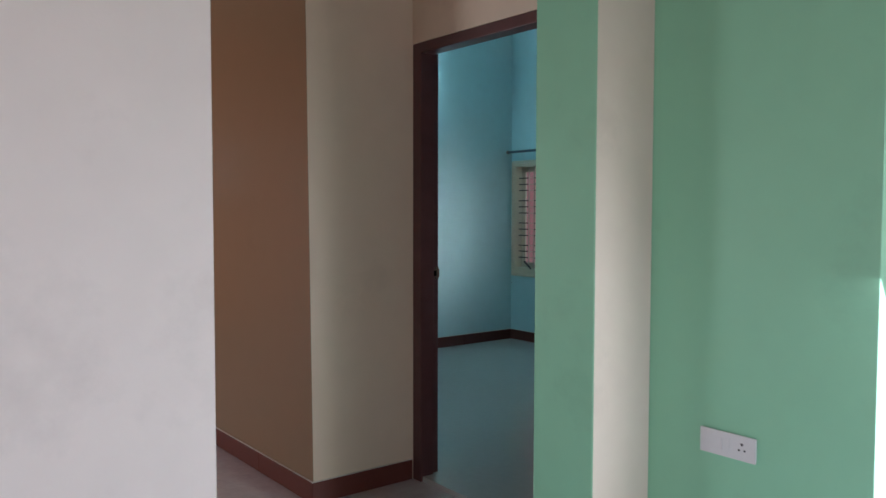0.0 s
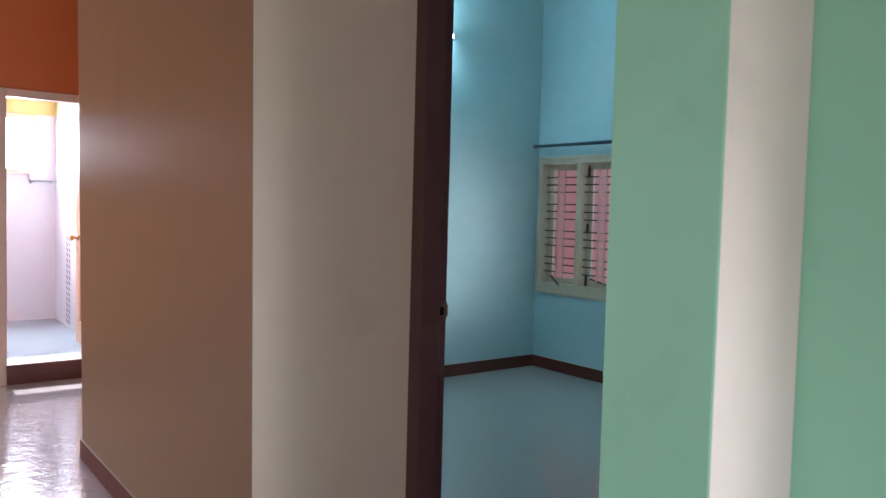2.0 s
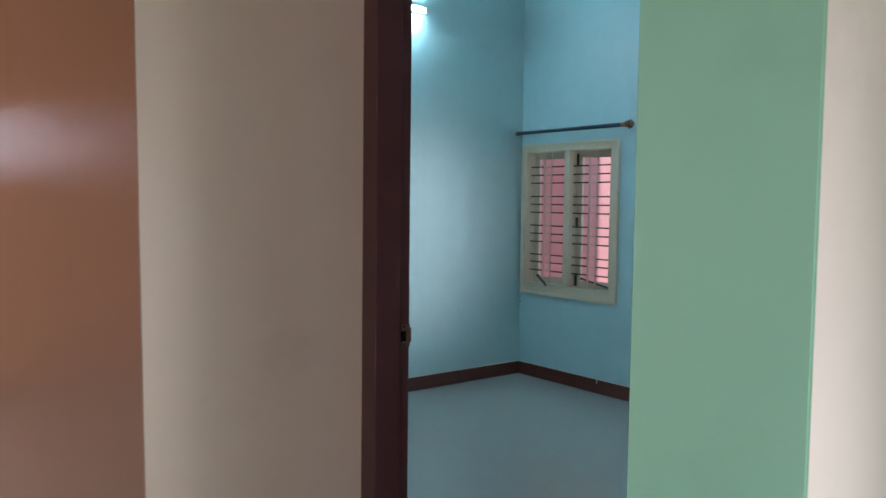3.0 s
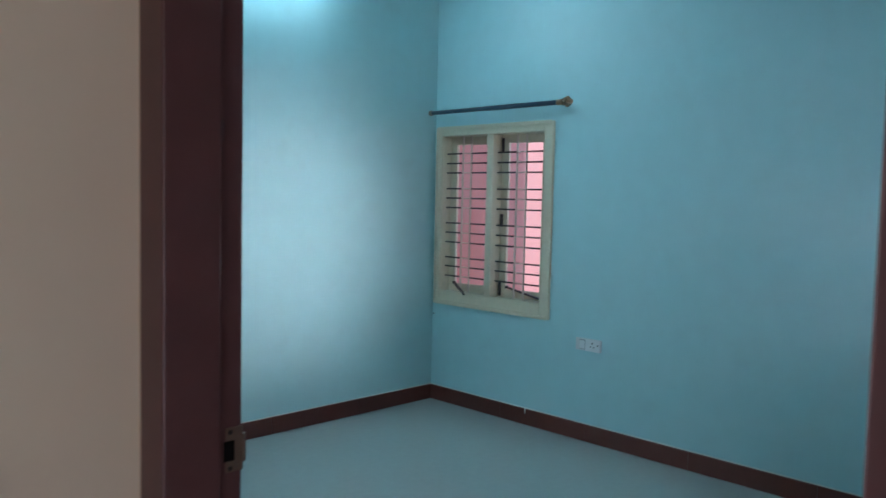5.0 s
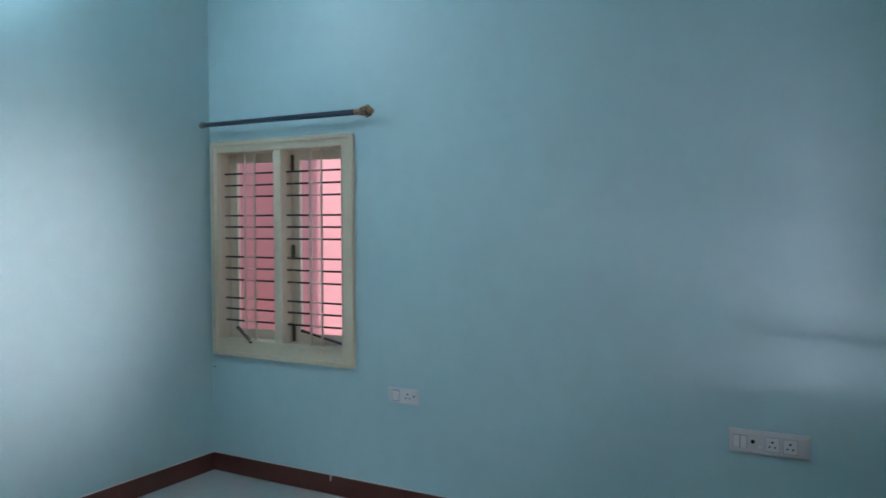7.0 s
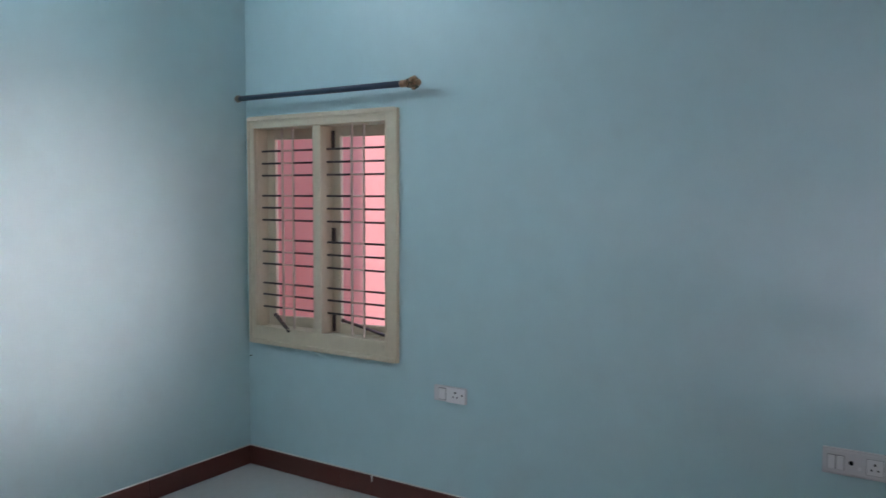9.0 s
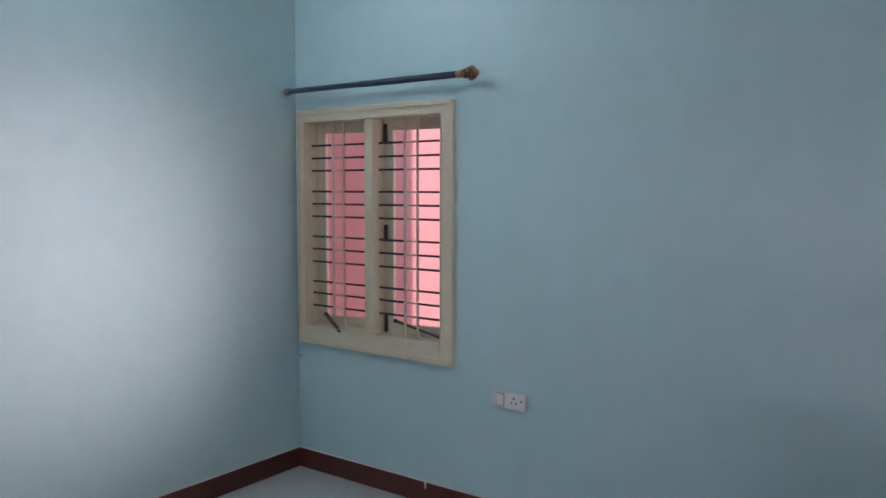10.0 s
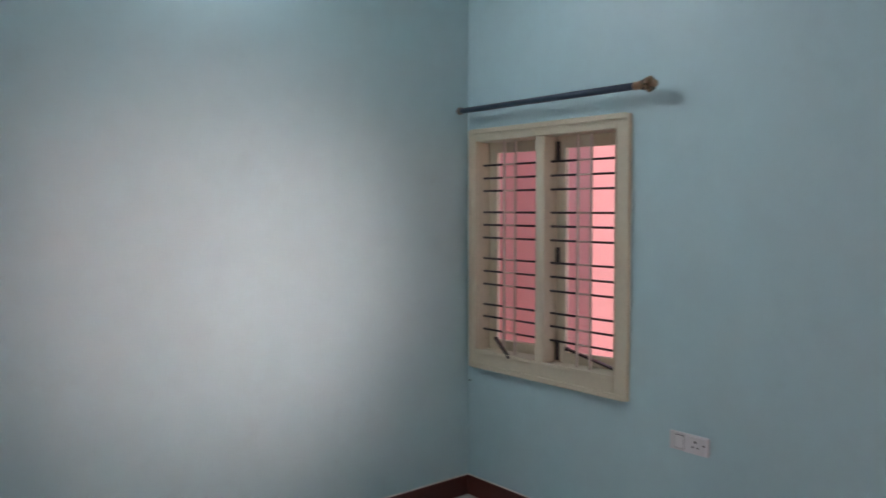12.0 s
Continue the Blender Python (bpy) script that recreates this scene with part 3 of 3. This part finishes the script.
socket_big()
socket_hall()


# ---- tube light ----
def tube_light():
    d = thing("tube_light", 4.02, NORTH, 2.715, "short lit fluorescent tube on a white batten", "tube light")
    piece("batten", rounded_box(-0.32, 0.32, -0.035, -0.0005, -0.012, 0.035, 0.004), PLASTIC, d)
    for x in (-0.318, 0.318):
        piece("lamp_holder", rounded_box(x - 0.012, x + 0.012, -0.072, -0.0352, -0.02, 0.02, 0.004), PLASTIC, d)
    piece("tube", moved(lathe([(0.013, -0.304), (0.013, 0.304)], "x", 16), 0, -0.055, 0.0), TUBE, d, "glowing tube")
    return d


tube_light()


# ---- bathroom ----
def bathroom_door():
    d = thing("door_2", 1.835, 7.53, 0, "peach bathroom door standing open in a cream frame", "door")
    d["kind"] = "structure"
    for a, b in ((-0.435, -0.375), (0.375, 0.435)):
        piece("jamb", rounded_box(a, b, -0.012, 0.1, LOW, 2.16, 0.004), BATH_FRAME, d)
    piece("head", rounded_box(-0.3745, 0.3745, -0.012, 0.1, 2.1, 2.158, 0.004), BATH_FRAME, d)
    leaf = piece("leaf", rounded_box(-0.66, 0.0, -0.016, 0.016, 0.0, 1.94, 0.003), DOOR_LEAF, d, "peach laminate leaf with moulded panels")
    leaf.matrix_local = Matrix.Translation((0.372, 0.085, 0.135)) @ Matrix.Rotation(radians(-80.5), 4, "Z")
    # raised mouldings: an arched upper panel and a lower one
    def strip(points, closed):
        bm = bmesh.new()
        n = len(points)
        for i in range(n if closed else n - 1):
            p, q = Vector(points[i]), Vector(points[(i + 1) % n])
            t = (q - p).normalized() * 0.004
            s = Vector((-t.y, t.x)) * 2.6
            vs = []
            for e in (p - t + s, q + t + s, q + t - s, p - t - s):
                vs.append(bm.verts.new((e.x, 0.0165, e.y)))
            us = []
            for e in (p - t + s * 0.45, q + t + s * 0.45, q + t - s * 0.45, p - t - s * 0.45):
                us.append(bm.verts.new((e.x, 0.024, e.y)))
            bm.faces.new(us)
            for k in range(4):
                bm.faces.new((vs[k], vs[(k + 1) % 4], us[(k + 1) % 4], us[k]))
        return bm
    arch = [(-0.56, 1.02), (-0.10, 1.02)] + [(-0.33 + 0.23 * math.cos(a), 1.55 + 0.25 * math.sin(a)) for a in [math.pi * i / 12 for i in range(13)]]
    for side in (1, -1):
        for pts in (arch, [(-0.56, 0.18), (-0.10, 0.18), (-0.10, 0.76), (-0.56, 0.76)]):
            bm = strip(pts, True)
            if side < 0:
                bmesh.ops.scale(bm, vec=(1, -1, 1), verts=list(bm.verts))
            piece("moulding", bm, DOOR_LEAF, leaf)
        k = moved(lathe([(0.024, 0.0165), (0.024, 0.022), (0.010, 0.026), (0.010, 0.045), (0.022, 0.055), (0.027, 0.068), (0.022, 0.08), (0.008, 0.085)], "y", 20), -0.60, 0, 0.90)
        if side < 0:
            bmesh.ops.scale(k, vec=(1, -1, 1), verts=list(k.verts))
        # pale raised spots in place of sunlight on the leaf, above and below the lock
        for dz, way in ((1.0, 1), (0.80, -1)):
            for i in (-1, 0, 1):
                bm = lathe([(0.004, 0.0165), (0.021, 0.018), (0.016, 0.024), (0.003, 0.027)], "y", 14)
                bmesh.ops.scale(bm, vec=(1.3, side, 0.85), verts=list(bm.verts))
                piece("sun_spot", moved(bm, -0.34 + 0.075 * i, 0, dz + way * (0.035 if i == 0 else 0.0)), PLASTIC_SIDE, leaf, "pale raised spot standing for sunlight on the leaf")
        piece("knob", k, KNOB, leaf, "brass door knob")
    return d


bathroom_door()


def bathroom_window():
    w = tagged(new("window_3"), "small bright bathroom window in a peach frame", "window", kind="structure")
    bm = bmesh.new()
    for b in ((1.33, 1.38, 9.84, 9.95, 1.6, 2.2), (2.00, 2.05, 9.84, 9.95, 1.6, 2.2), (1.38, 2.00, 9.84, 9.95, 1.6, 1.65), (1.38, 2.00, 9.84, 9.95, 2.15, 2.2)):
        box(bm, *b)
    piece("window_frame", bevelled(bm, 0.003), BATH_FRAME, w)
    p = piece("pane", rounded_box(1.375, 2.005, 9.9, 9.905, 1.635, 2.165, 0.0005, 1), GLASS, w, "clear window pane")
    p.visible_shadow = False


bathroom_window()


def glass_shelf():
    d = thing("glass_shelf", 2.065, 9.86, 1.53, "pale green glass shelf on white brackets below the bathroom window", "shelf")
    piece("shelf_plate", rounded_box(-0.09, 0.155, -0.12, -0.002, 0.0, 0.012, 0.002), SHELF_GLASS, d)
    for x in (-0.06, 0.125):
        piece("bracket", rounded_box(x - 0.015, x + 0.015, -0.06, -0.001, -0.02, -0.0005, 0.003), PLASTIC, d)
    b = thing("soap_box", 2.02, 9.80, 1.5425, "small white box standing on the glass shelf", "box")
    piece("box_body", rounded_box(-0.045, 0.045, -0.03, 0.03, 0, 0.05, 0.006), PLASTIC, b)
    piece("box_lid", rounded_box(-0.047, 0.047, -0.032, 0.032, 0.0505, 0.062, 0.004), PLASTIC_SIDE, b)


glass_shelf()


def shower_hook():
    d = thing("wall_hook", 2.22, 8.85, 1.82, "small dark metal hook on the tiled wall", "hook")
    piece("hook_plate", rounded_box(-0.006, -0.0005, -0.03, 0.03, -0.02, 0.02, 0.002), STEEL, d)
    piece("hook_arm", moved(lathe([(0.007, -0.07), (0.007, -0.006), (0.012, -0.0055)], "x", 12), 0, 0, 0), STEEL, d)


shower_hook()


def decor_band():
    """A column of small patterned tiles on the bathroom's side wall."""
    d = tagged(new("decor_band"), "upright band of grey patterned mosaic tiles", "tile band", kind="structure")
    share = mesh_of("mosaic_tile", rounded_box(-0.004, -0.0005, -0.036, 0.036, -0.013, 0.013, 0.0015, 1), TILE_DECOR)
    z = 0.17
    while z < 1.9:
        for dy in (-0.05, 0.05):
            ob = new("mosaic_tile", share)
            ob.parent = d
            ob.matrix_local = Matrix.Translation((2.22, 9.22 + dy, z)) @ Matrix.Rotation(radians(28), 4, "X")
        z += 0.054


decor_band()


# ---- the neighbour's house, across the gap ----
def neighbour():
    d = thing("neighbour_house", 6.3, 5.72, -0.3, "pink rendered neighbouring house wall with a flat roof", "house")

    def slab(z0, z1, out):
        # the corner by the yard leans out to catch sun and brighten the pink; the yard's side is slanted off to bare
        # the bright yard
        plan = [(-out, 0.28), (-0.070 - out, -out), (1.4 + out, 3.2 - out), (3.0 + out, 6.8 - out), (3.0 + out, 8.0 + out), (-out, 8.0 + out)]
        bm = bmesh.new()
        low = [bm.verts.new((x, y, z0)) for x, y in plan]
        high = [bm.verts.new((x, y, z1)) for x, y in plan]
        bm.faces.new(low)
        bm.faces.new(high)
        for i in range(6):
            bm.faces.new((low[i], low[(i + 1) % 6], high[(i + 1) % 6], high[i]))
        return bevelled(bm, 0.01, 1)

    piece("house_wall", slab(0, 2.75, 0.0), PINK, d)
    piece("roof", slab(2.75, 2.9, 0.004), CEILING, d)
    piece("plinth", rounded_box(-0.03, -0.0005, 0.34, 8.0, 0, 0.45, 0.004, 1), GROUT, d)


neighbour()
